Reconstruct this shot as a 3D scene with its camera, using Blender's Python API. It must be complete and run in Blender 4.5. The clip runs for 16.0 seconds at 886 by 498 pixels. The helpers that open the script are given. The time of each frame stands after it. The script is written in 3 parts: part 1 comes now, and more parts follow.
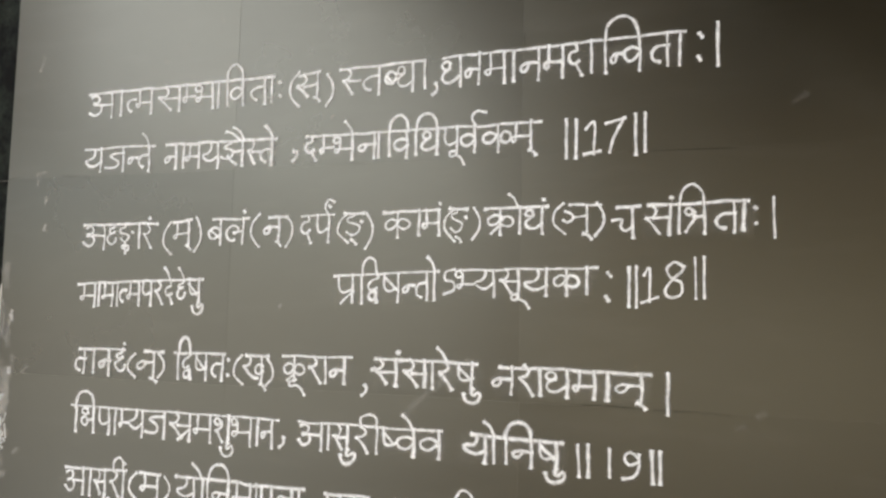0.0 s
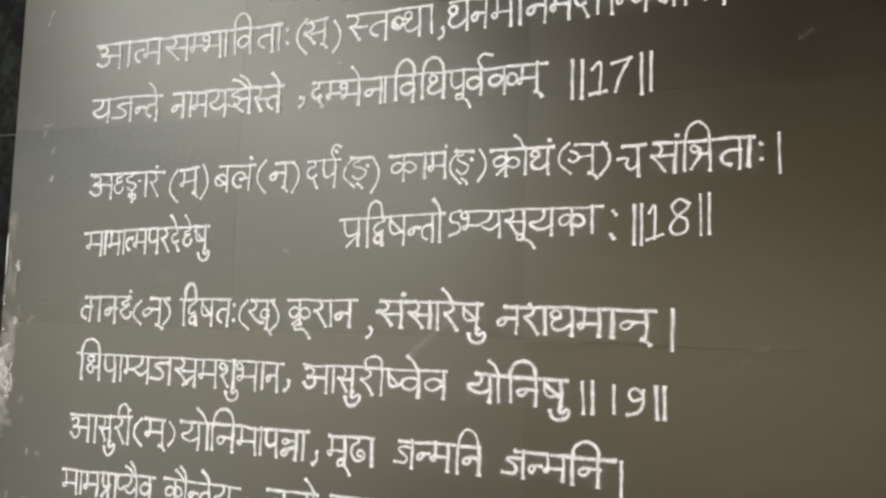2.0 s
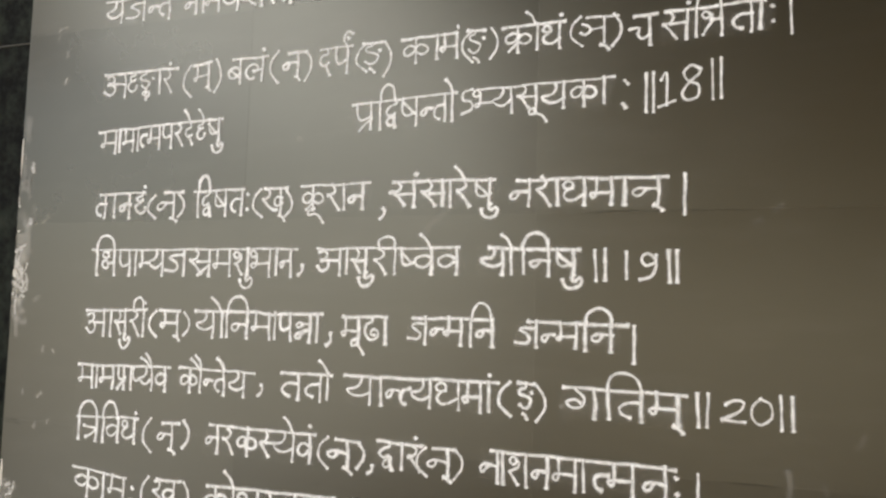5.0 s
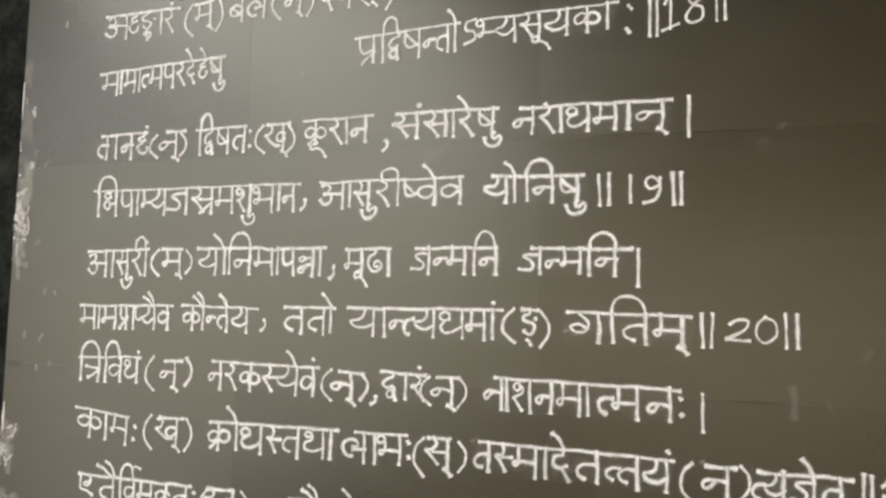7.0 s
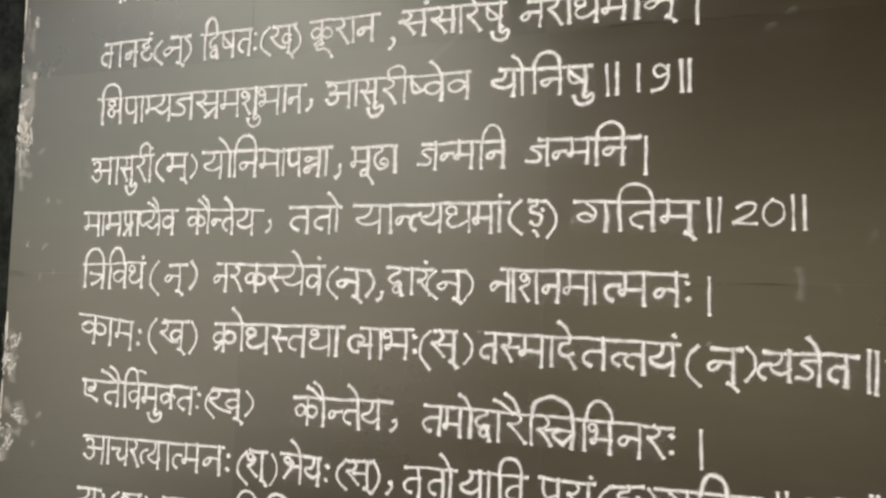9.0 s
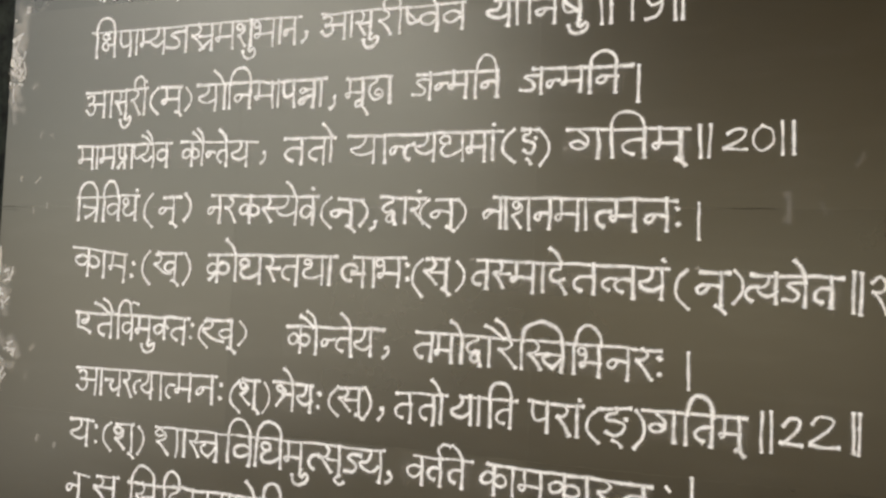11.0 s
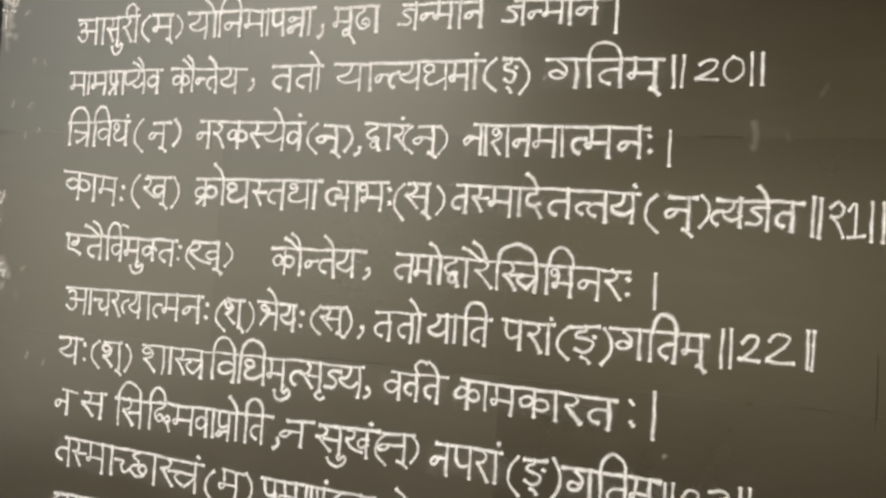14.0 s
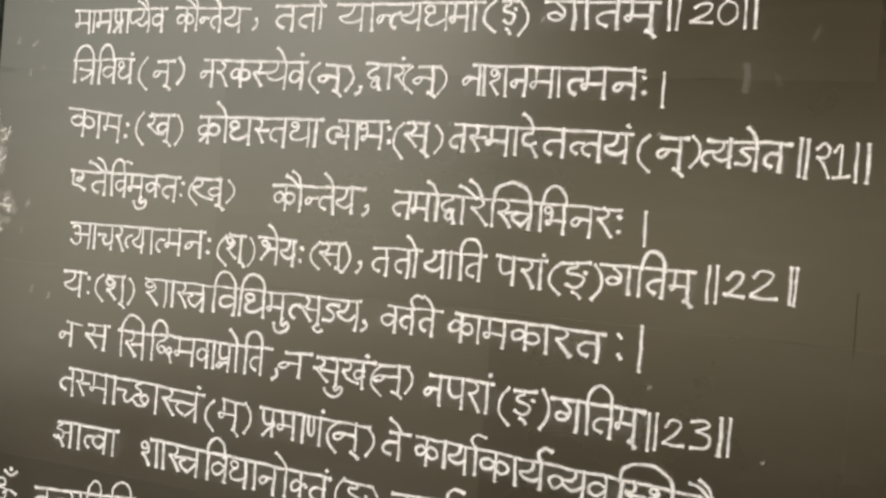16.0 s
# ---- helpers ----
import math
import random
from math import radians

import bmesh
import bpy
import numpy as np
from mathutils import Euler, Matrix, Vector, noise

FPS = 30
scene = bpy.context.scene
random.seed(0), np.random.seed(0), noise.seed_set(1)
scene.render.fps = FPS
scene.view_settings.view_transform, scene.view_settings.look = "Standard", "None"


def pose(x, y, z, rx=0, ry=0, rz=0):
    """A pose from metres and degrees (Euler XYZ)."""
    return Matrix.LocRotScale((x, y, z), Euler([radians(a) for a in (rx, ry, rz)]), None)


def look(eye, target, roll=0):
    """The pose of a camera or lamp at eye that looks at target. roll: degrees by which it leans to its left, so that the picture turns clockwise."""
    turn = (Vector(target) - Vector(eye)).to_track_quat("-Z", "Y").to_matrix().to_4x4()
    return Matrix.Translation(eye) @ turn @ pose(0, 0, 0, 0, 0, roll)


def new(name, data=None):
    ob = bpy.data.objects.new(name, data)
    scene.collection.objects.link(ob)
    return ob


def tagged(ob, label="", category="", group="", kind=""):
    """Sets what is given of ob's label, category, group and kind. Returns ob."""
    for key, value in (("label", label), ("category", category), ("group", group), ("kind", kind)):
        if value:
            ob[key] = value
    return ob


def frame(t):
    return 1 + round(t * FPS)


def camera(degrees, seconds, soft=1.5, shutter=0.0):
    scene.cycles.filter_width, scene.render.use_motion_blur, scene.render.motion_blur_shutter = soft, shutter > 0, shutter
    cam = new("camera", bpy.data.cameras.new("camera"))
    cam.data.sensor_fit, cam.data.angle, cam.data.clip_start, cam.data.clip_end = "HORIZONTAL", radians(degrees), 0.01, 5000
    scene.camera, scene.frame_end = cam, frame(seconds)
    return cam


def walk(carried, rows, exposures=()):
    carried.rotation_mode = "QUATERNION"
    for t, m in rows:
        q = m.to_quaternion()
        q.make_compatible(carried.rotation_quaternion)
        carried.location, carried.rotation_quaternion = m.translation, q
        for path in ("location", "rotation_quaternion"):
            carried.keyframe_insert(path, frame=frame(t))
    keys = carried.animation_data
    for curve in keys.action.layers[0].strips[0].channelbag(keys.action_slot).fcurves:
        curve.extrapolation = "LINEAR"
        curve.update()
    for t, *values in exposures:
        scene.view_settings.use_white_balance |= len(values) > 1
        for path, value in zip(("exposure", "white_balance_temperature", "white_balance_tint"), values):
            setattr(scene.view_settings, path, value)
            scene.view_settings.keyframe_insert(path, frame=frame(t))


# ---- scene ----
cam = camera(58.1, 16.0, soft=2.5)

# seconds, eye, yaw to the left, pitch up, roll
PATH = [
    (0, 0.0967, -1.3718, 2.0178, 19.30, 4.82, 1.28),
    (0.5, 0.0961, -1.3726, 2.0011, 19.34, 4.87, 1.29),
    (1, 0.0928, -1.3753, 1.9723, 19.34, 5.01, 1.46),
    (1.5, 0.0956, -1.3714, 1.9468, 19.50, 5.00, 1.52),
    (2, 0.0921, -1.3696, 1.9055, 19.46, 5.04, 1.63),
    (2.5, 0.0905, -1.3665, 1.8640, 19.56, 5.11, 1.68),
    (3, 0.0879, -1.3663, 1.8165, 19.74, 5.06, 1.69),
    (3.5, 0.0868, -1.3663, 1.7808, 19.86, 5.15, 1.68),
    (4, 0.0869, -1.3648, 1.7429, 19.93, 5.07, 1.62),
    (6.5, 0.0761, -1.3544, 1.5993, 19.84, 4.89, 1.34),
    (7, 0.0743, -1.3515, 1.5606, 19.83, 4.82, 1.34),
    (7.5, 0.0698, -1.3521, 1.5277, 19.74, 4.62, 1.32),
    (8, 0.0648, -1.3506, 1.4821, 19.71, 4.36, 1.38),
    (8.5, 0.0574, -1.3489, 1.4415, 19.52, 4.15, 1.43),
    (9, 0.0544, -1.3460, 1.3924, 19.45, 3.98, 1.57),
    (11.5, 0.0578, -1.3530, 1.2687, 18.63, 2.79, 2.36),
    (12, 0.0638, -1.3520, 1.2471, 18.59, 2.57, 2.60),
    (12.5, 0.0656, -1.3548, 1.2326, 18.35, 2.36, 2.80),
    (13, 0.0740, -1.3600, 1.2168, 18.19, 2.09, 3.05),
    (13.5, 0.0835, -1.3725, 1.2037, 18.07, 1.91, 3.31),
    (14, 0.0910, -1.3923, 1.1912, 17.88, 1.39, 3.54),
    (14.5, 0.0967, -1.4040, 1.1736, 17.79, 1.14, 3.84),
    (15, 0.0993, -1.4130, 1.1486, 17.59, 0.85, 4.20),
    (15.5, 0.1021, -1.4187, 1.1321, 17.52, 0.42, 4.47),
    (16, 0.1081, -1.4279, 1.1229, 17.53, -0.47, 4.66),
]
walk(cam, [(t, pose(x, y, z) @ pose(0, 0, 0, 0, 0, yaw) @ pose(0, 0, 0, 90 + pitch) @ pose(0, 0, 0, 0, 0, roll))
           for t, x, y, z, yaw, pitch, roll in PATH],
     exposures=[(0, 0.13, 6350, 10.5), (7, 0.12, 6650, 10.5), (12, 0.14, 6750, 11), (16, 0.23, 6850, 11)])

# ---- light: daylight from a tall window in the side wall, sky outside ----
world = bpy.data.worlds.new("sky")
scene.world = world
world.use_nodes = True
wn = world.node_tree
sky = wn.nodes.new("ShaderNodeTexSky")
sky.sky_type, sky.sun_disc = "NISHITA", False
sky.sun_elevation, sky.sun_rotation = radians(40), radians(200)
wn.links.new(sky.outputs[0], wn.nodes["Background"].inputs[0])
wn.nodes["Background"].inputs[1].default_value = 0.12

def area_lamp(name, at, target, size_x, size_y, watts, colour):
    data = bpy.data.lights.new(name, "AREA")
    data.shape, data.size, data.size_y, data.energy, data.color = "RECTANGLE", size_x, size_y, watts, colour
    ob = new(name, data)
    ob.matrix_world = look(at, target)
    return ob

ROOM_L, ROOM_R, ROOM_BACK, ROOM_H = -2.9, 2.9, -9.8, 5.4
WIN_A, WIN_B, WIN_C, WIN_LOW, WIN_TOP, LINTEL = -9.6, -1.55, -1.0, 0.25, 5.3, 3.0
FILL_L, FILL_R, FILL_TOP = -2.2, 2.75, 2.5
NEAR_TOP = 2.8
DAYLIGHT = 8.3  # watts for each square metre of opening
# shares tuned to the reflection on the board; upper panes brighter, as for open sky
# the near strip is an unseen opening, added to fill the left rim's reflection
for name, y0, y1, low, top, share in (("upper_window_daylight", WIN_A, WIN_B, LINTEL, WIN_TOP, 1.8), ("lower_window_daylight", WIN_A, WIN_B, WIN_LOW, LINTEL, 0.80),
                                      ("near_fill_daylight", WIN_B, WIN_C, WIN_LOW, NEAR_TOP, 0.32)):
    y, z = (y0 + y1) / 2, (low + top) / 2
    area_lamp(name, (ROOM_L - 0.1, y, z), (0, y, z), y1 - y0, top - low, share * DAYLIGHT * (y1 - y0) * (top - low), (1.0, 1.0, 0.985))

# added warm fill behind the camera, brightens the reflection on the board's right half
area_lamp("back_fill_light", ((FILL_L + FILL_R) / 2, ROOM_BACK - 0.1, FILL_TOP / 2), ((FILL_L + FILL_R) / 2, 0, FILL_TOP / 2),
          FILL_R - FILL_L, FILL_TOP, 4.6 * (FILL_R - FILL_L) * FILL_TOP, (1.0, 0.92, 0.76))

# ---- materials ----
def material(name):
    m = bpy.data.materials.new(name)
    m.use_nodes = True
    nt = m.node_tree
    return m, nt, nt.nodes["Principled BSDF"]

def node(nt, kind, **inputs):
    n = nt.nodes.new(kind)
    for key, value in inputs.items():
        n.inputs[key.replace("_", " ")].default_value = value
    return n

def ramp(nt, source, stops):
    n = nt.nodes.new("ShaderNodeValToRGB")
    while len(n.color_ramp.elements) < len(stops):
        n.color_ramp.elements.new(0.5)
    for e, (at, c) in zip(n.color_ramp.elements, stops):
        e.position, e.color = at, (*c, 1) if len(c) == 3 else c
    nt.links.new(source, n.inputs[0])
    return n

def math_node(nt, op, a, b=None):
    n = nt.nodes.new("ShaderNodeMath")
    n.operation = op
    for slot, v in zip((0, 1), (a, b)):
        if v is None:
            continue
        if isinstance(v, (int, float)):
            n.inputs[slot].default_value = v
        else:
            nt.links.new(v, n.inputs[slot])
    return n.outputs[0]

def place(nt, scale=(1, 1, 1)):
    g = nt.nodes.new("ShaderNodeNewGeometry")
    mp = nt.nodes.new("ShaderNodeMapping")
    mp.inputs["Scale"].default_value = scale
    nt.links.new(g.outputs["Position"], mp.inputs[0])
    return mp.outputs[0]

def noise_tex(nt, scale, detail=4, rough=0.55, stretch=(1, 1, 1)):
    n = node(nt, "ShaderNodeTexNoise", Scale=scale, Detail=detail, Roughness=rough)
    nt.links.new(place(nt, stretch), n.inputs["Vector"])
    return n.outputs["Fac"]

def mix_colour(nt, fac, a, b, how="MIX"):
    n = nt.nodes.new("ShaderNodeMix")
    n.data_type, n.blend_type = "RGBA", how
    for slot, v in ((0, fac), (6, a), (7, b)):
        if isinstance(v, (int, float)):
            n.inputs[slot].default_value = v
        elif isinstance(v, tuple):
            n.inputs[slot].default_value = (*v, 1)
        else:
            nt.links.new(v, n.inputs[slot])
    return n.outputs[2]

def bump(nt, bsdf, height, strength, distance):
    b = node(nt, "ShaderNodeBump", Strength=strength, Distance=distance)
    nt.links.new(height, b.inputs["Height"])
    nt.links.new(b.outputs[0], bsdf.inputs["Normal"])

def board_paint():
    """Old dark blackboard paint, brushed over panels, with wiped chalk dust in it."""
    m, nt, p = material("blackboard_paint")
    info = nt.nodes.new("ShaderNodeObjectInfo")
    tone = ramp(nt, info.outputs["Random"], [(0, (0.011, 0.0090, 0.0056)), (1, (0.018, 0.0155, 0.0100))])
    cloud = noise_tex(nt, 2.2, 5, 0.6)
    dusty = ramp(nt, cloud, [(0.35, (0, 0, 0)), (0.75, (0.07, 0.07, 0.07))])
    col = mix_colour(nt, dusty.outputs[0], tone.outputs[0], (0.125, 0.122, 0.112))
    wipe = noise_tex(nt, 9, 3, 0.5, (0.5, 1, 2.2))
    streak = ramp(nt, wipe, [(0.52, (0, 0, 0)), (0.8, (0.06, 0.06, 0.06))])
    col = mix_colour(nt, streak.outputs[0], col, (0.16, 0.157, 0.147))
    nt.links.new(col, p.inputs["Base Color"])
    gloss = ramp(nt, cloud, [(0.3, (0.27, 0.27, 0.27)), (0.8, (0.34, 0.34, 0.34))])
    sheen = math_node(nt, "MULTIPLY", math_node(nt, "SUBTRACT", info.outputs["Random"], 0.5), 0.05)
    nt.links.new(math_node(nt, "ADD", gloss.outputs[0], sheen), p.inputs["Roughness"])
    grain = noise_tex(nt, 260, 3, 0.6)
    bump(nt, p, grain, 0.05, 0.0005)
    shine = math_node(nt, "MULTIPLY", math_node(nt, "SUBTRACT", info.outputs["Random"], 0.5), 0.13)
    nt.links.new(math_node(nt, "ADD", shine, 0.72), p.inputs["Specular IOR Level"])
    p.inputs["Specular Tint"].default_value = (1.0, 0.98, 0.83, 1)
    return m

def chalk_material(name, white, cover=1.0, core=0.66, halo=0.17):
    """Chalk on paint: dense in the middle of a stroke, broken and dusty at its rims. The mesh says how far across a stroke each point lies."""
    m, nt, p = material(name)
    band = nt.nodes.new("ShaderNodeAttribute")
    band.attribute_name = "across"
    across = band.outputs["Fac"]
    grit = noise_tex(nt, 560, 3, 0.7)
    patch = noise_tex(nt, 55, 3, 0.6)
    edge = math_node(nt, "ADD", across, math_node(nt, "MULTIPLY", math_node(nt, "SUBTRACT", grit, 0.5), 1.3))
    edge = math_node(nt, "ADD", edge, math_node(nt, "MULTIPLY", math_node(nt, "SUBTRACT", patch, 0.5), 0.8))
    press = ramp(nt, noise_tex(nt, 48, 4, 0.7), [(0.36, (0.66, 0.66, 0.66)), (0.58, (1, 1, 1))])
    alpha = ramp(nt, edge, [(0.18, (cover, cover, cover)), (0.36, (cover * core,) * 3), (0.56, (cover * halo,) * 3), (1.0, (0, 0, 0))])
    nt.links.new(math_node(nt, "MULTIPLY", alpha.outputs[0], press.outputs[0]), p.inputs["Alpha"])
    tint = ramp(nt, patch, [(0.3, tuple(0.92 * c for c in white)), (0.7, white)])
    nt.links.new(tint.outputs[0], p.inputs["Base Color"])
    p.inputs["Roughness"].default_value = 0.95
    p.inputs["Specular IOR Level"].default_value = 0.1
    bump(nt, p, grit, 0.4, 0.0008)
    return m

def plain(name, dark, light, rough, scale, metal=0.0, bumpy=0.15):
    m, nt, p = material(name)
    c = ramp(nt, noise_tex(nt, scale, 6, 0.6), [(0.3, dark), (0.7, light)])
    nt.links.new(c.outputs[0], p.inputs["Base Color"])
    p.inputs["Roughness"].default_value, p.inputs["Metallic"].default_value = rough, metal
    bump(nt, p, noise_tex(nt, scale * 12, 4, 0.6), bumpy, 0.001)
    return m

def granite():
    m, nt, p = material("dark_polished_stone")
    base = ramp(nt, noise_tex(nt, 14, 8, 0.75), [(0.44, (0.001, 0.0012, 0.001)), (0.68, (0.024, 0.030, 0.024))])
    fleck = ramp(nt, noise_tex(nt, 60, 3, 0.6), [(0.66, (0, 0, 0)), (0.74, (0.5, 0.5, 0.5))])
    col = mix_colour(nt, fleck.outputs[0], base.outputs[0], (0.03, 0.033, 0.03))
    nt.links.new(col, p.inputs["Base Color"])
    p.inputs["Roughness"].default_value = 0.6
    p.inputs["Specular IOR Level"].default_value = 0.08
    return m

BOARD, STONE = board_paint(), granite()
CHALK = chalk_material("white_chalk", (0.90, 0.91, 0.93), 1.0, 0.76, 0.22)
DUST = chalk_material("chalk_dust", (0.72, 0.71, 0.69), 0.27, 0.75, 0.45)
RIM = chalk_material("rubbed_rim_chalk", (0.82, 0.81, 0.79), 0.50, 0.8, 0.4)
HAZE = chalk_material("wiped_chalk_haze", (0.72, 0.71, 0.70), 0.05, 0.8, 0.5)
SMEAR = chalk_material("faint_chalk_smear", (0.72, 0.71, 0.70), 0.12, 0.7, 0.4)
CRACK = chalk_material("open_joint_dark", (0.010, 0.009, 0.007), 0.32, 0.8, 0.4)
CHIP = plain("chipped_plaster", (0.50, 0.49, 0.46), (0.75, 0.74, 0.70), 0.9, 60, bumpy=0.5)
PLASTER = plain("tan_wall_paint", (0.50, 0.40, 0.26), (0.58, 0.48, 0.33), 0.85, 3)
CEILING = plain("brown_ceiling_paint", (0.06, 0.04, 0.02), (0.09, 0.065, 0.035), 0.9, 2)
FLOOR = plain("pale_stone_floor", (0.56, 0.46, 0.32), (0.66, 0.55, 0.40), 0.5, 4)
GROUT = plain("dull_wall_joint", (0.05, 0.05, 0.045), (0.10, 0.10, 0.09), 0.9, 60)

# ---- building helpers ----
def mesh_of(name, bm, mat):
    me = bpy.data.meshes.new(name)
    bm.to_mesh(me)
    bm.free()
    me.materials.append(mat)
    return me

def part(name, bm, mat, parent=None, label=""):
    ob = new(name, mesh_of(name, bm, mat))
    if parent:
        ob.parent = parent
    if label:
        tagged(ob, label)
    return ob

def box(x0, x1, y0, y1, z0, z1, bm=None, bevel=0.0):
    bm = bm or bmesh.new()
    made = bmesh.ops.create_cube(bm, size=1, matrix=Matrix.LocRotScale(
        ((x0 + x1) / 2, (y0 + y1) / 2, (z0 + z1) / 2), None, (x1 - x0, y1 - y0, z1 - z0)))
    if bevel:
        edges = list({e for v in made["verts"] for e in v.link_edges})
        bmesh.ops.bevel(bm, geom=edges, offset=bevel, segments=2, affect="EDGES", profile=0.6)
    return bm

# ---- the room ----
T = 0.2
tagged(part("floor", box(ROOM_L, ROOM_R, ROOM_BACK, 0.05, -T, 0), FLOOR), "pale brown stone floor below the blackboard", "floor", kind="structure")
tagged(part("ceiling", box(ROOM_L, ROOM_R, ROOM_BACK, 0.05, ROOM_H, ROOM_H + T), CEILING), "plain dim brown painted ceiling", "ceiling", kind="structure")
tagged(part("wall_north", box(ROOM_L, ROOM_R, 0.05, 0.05 + T, -T, ROOM_H + T), STONE), "dark polished stone wall behind the blackboard", "wall", kind="structure")
tagged(part("wall_east", box(ROOM_R, ROOM_R + T, ROOM_BACK - T, 0.05 + T, -T, ROOM_H + T), PLASTER), "plain tan painted side wall", "wall", kind="structure")
# unseen back wall, its wide opening made up to hold the fill lamp
back = box(ROOM_L, FILL_L, ROOM_BACK - T, ROOM_BACK, -T, ROOM_H + T)
box(FILL_R, ROOM_R, ROOM_BACK - T, ROOM_BACK, -T, ROOM_H + T, back)
box(FILL_L, FILL_R, ROOM_BACK - T, ROOM_BACK, FILL_TOP, ROOM_H + T, back)
tagged(part("wall_south", back, PLASTER), "plain tan painted wall with a wide opening added for fill light", "wall", kind="structure")
side = box(ROOM_L - T, ROOM_L, ROOM_BACK - T, WIN_A, -T, ROOM_H + T)
box(ROOM_L - T, ROOM_L, WIN_C, 0.05 + T, -T, ROOM_H + T, side)
box(ROOM_L - T, ROOM_L, WIN_B, WIN_C, -T, WIN_LOW, side)
box(ROOM_L - T, ROOM_L, WIN_B, WIN_C, NEAR_TOP, ROOM_H + T, side)
box(ROOM_L - T, ROOM_L, WIN_A, WIN_B, -T, WIN_LOW, side)
box(ROOM_L - T, ROOM_L, WIN_A, WIN_B, WIN_TOP, ROOM_H + T, side)
tagged(part("wall_west", side, PLASTER), "plain tan painted wall with a tall window opening", "wall", kind="structure")

# unseen slab, added to shade the board's top right and darken its reflection
tagged(part("soffit", box(0.02, ROOM_R, -1.25, -0.006, 2.63, 2.77), CEILING), "added brown shading slab above the blackboard, out of view", "soffit", kind="structure")

north = bpy.data.objects["wall_north"]
part("wall_joint", box(ROOM_L, -1.44, 0.046, 0.0505, 2.312, 2.3145), GROUT, north, "thin pale joint in the dark stone")

# ---- the blackboard: painted panels in a grid ----
PW, PH, X0, Z0 = 0.6, 0.434, -1.438, 2.306
board = tagged(new("blackboard"), "large dark grey panelled blackboard covered with white chalk handwriting", "blackboard")
GAP = 0.00003
COLS, ROWS_DOWN, ROWS_UP = 4, 5, 3
backing = box(X0 + 0.004, X0 + COLS * PW - 0.004, 0.012, 0.049, Z0 - ROWS_DOWN * PH + 0.004, Z0 + ROWS_UP * PH - 0.004)
part("backing", backing, BOARD, board, "dark backing sheet behind the panels")
panel_mesh = mesh_of("panel", box(-PW / 2 + GAP, PW / 2 - GAP, 0, 0.013, -PH / 2 + GAP, PH / 2 - GAP, bevel=0.00007), BOARD)
rng = random.Random(5)
for row in range(-ROWS_UP, ROWS_DOWN):
    for col in range(COLS):
        p = new("panel", panel_mesh)
        p.parent = board
        p.matrix_basis = pose(X0 + (col + 0.5) * PW, rng.uniform(0.0, 0.0003), Z0 - (row + 0.5) * PH,
                              rng.uniform(-0.04, 0.04), 0, rng.uniform(-0.04, 0.04))

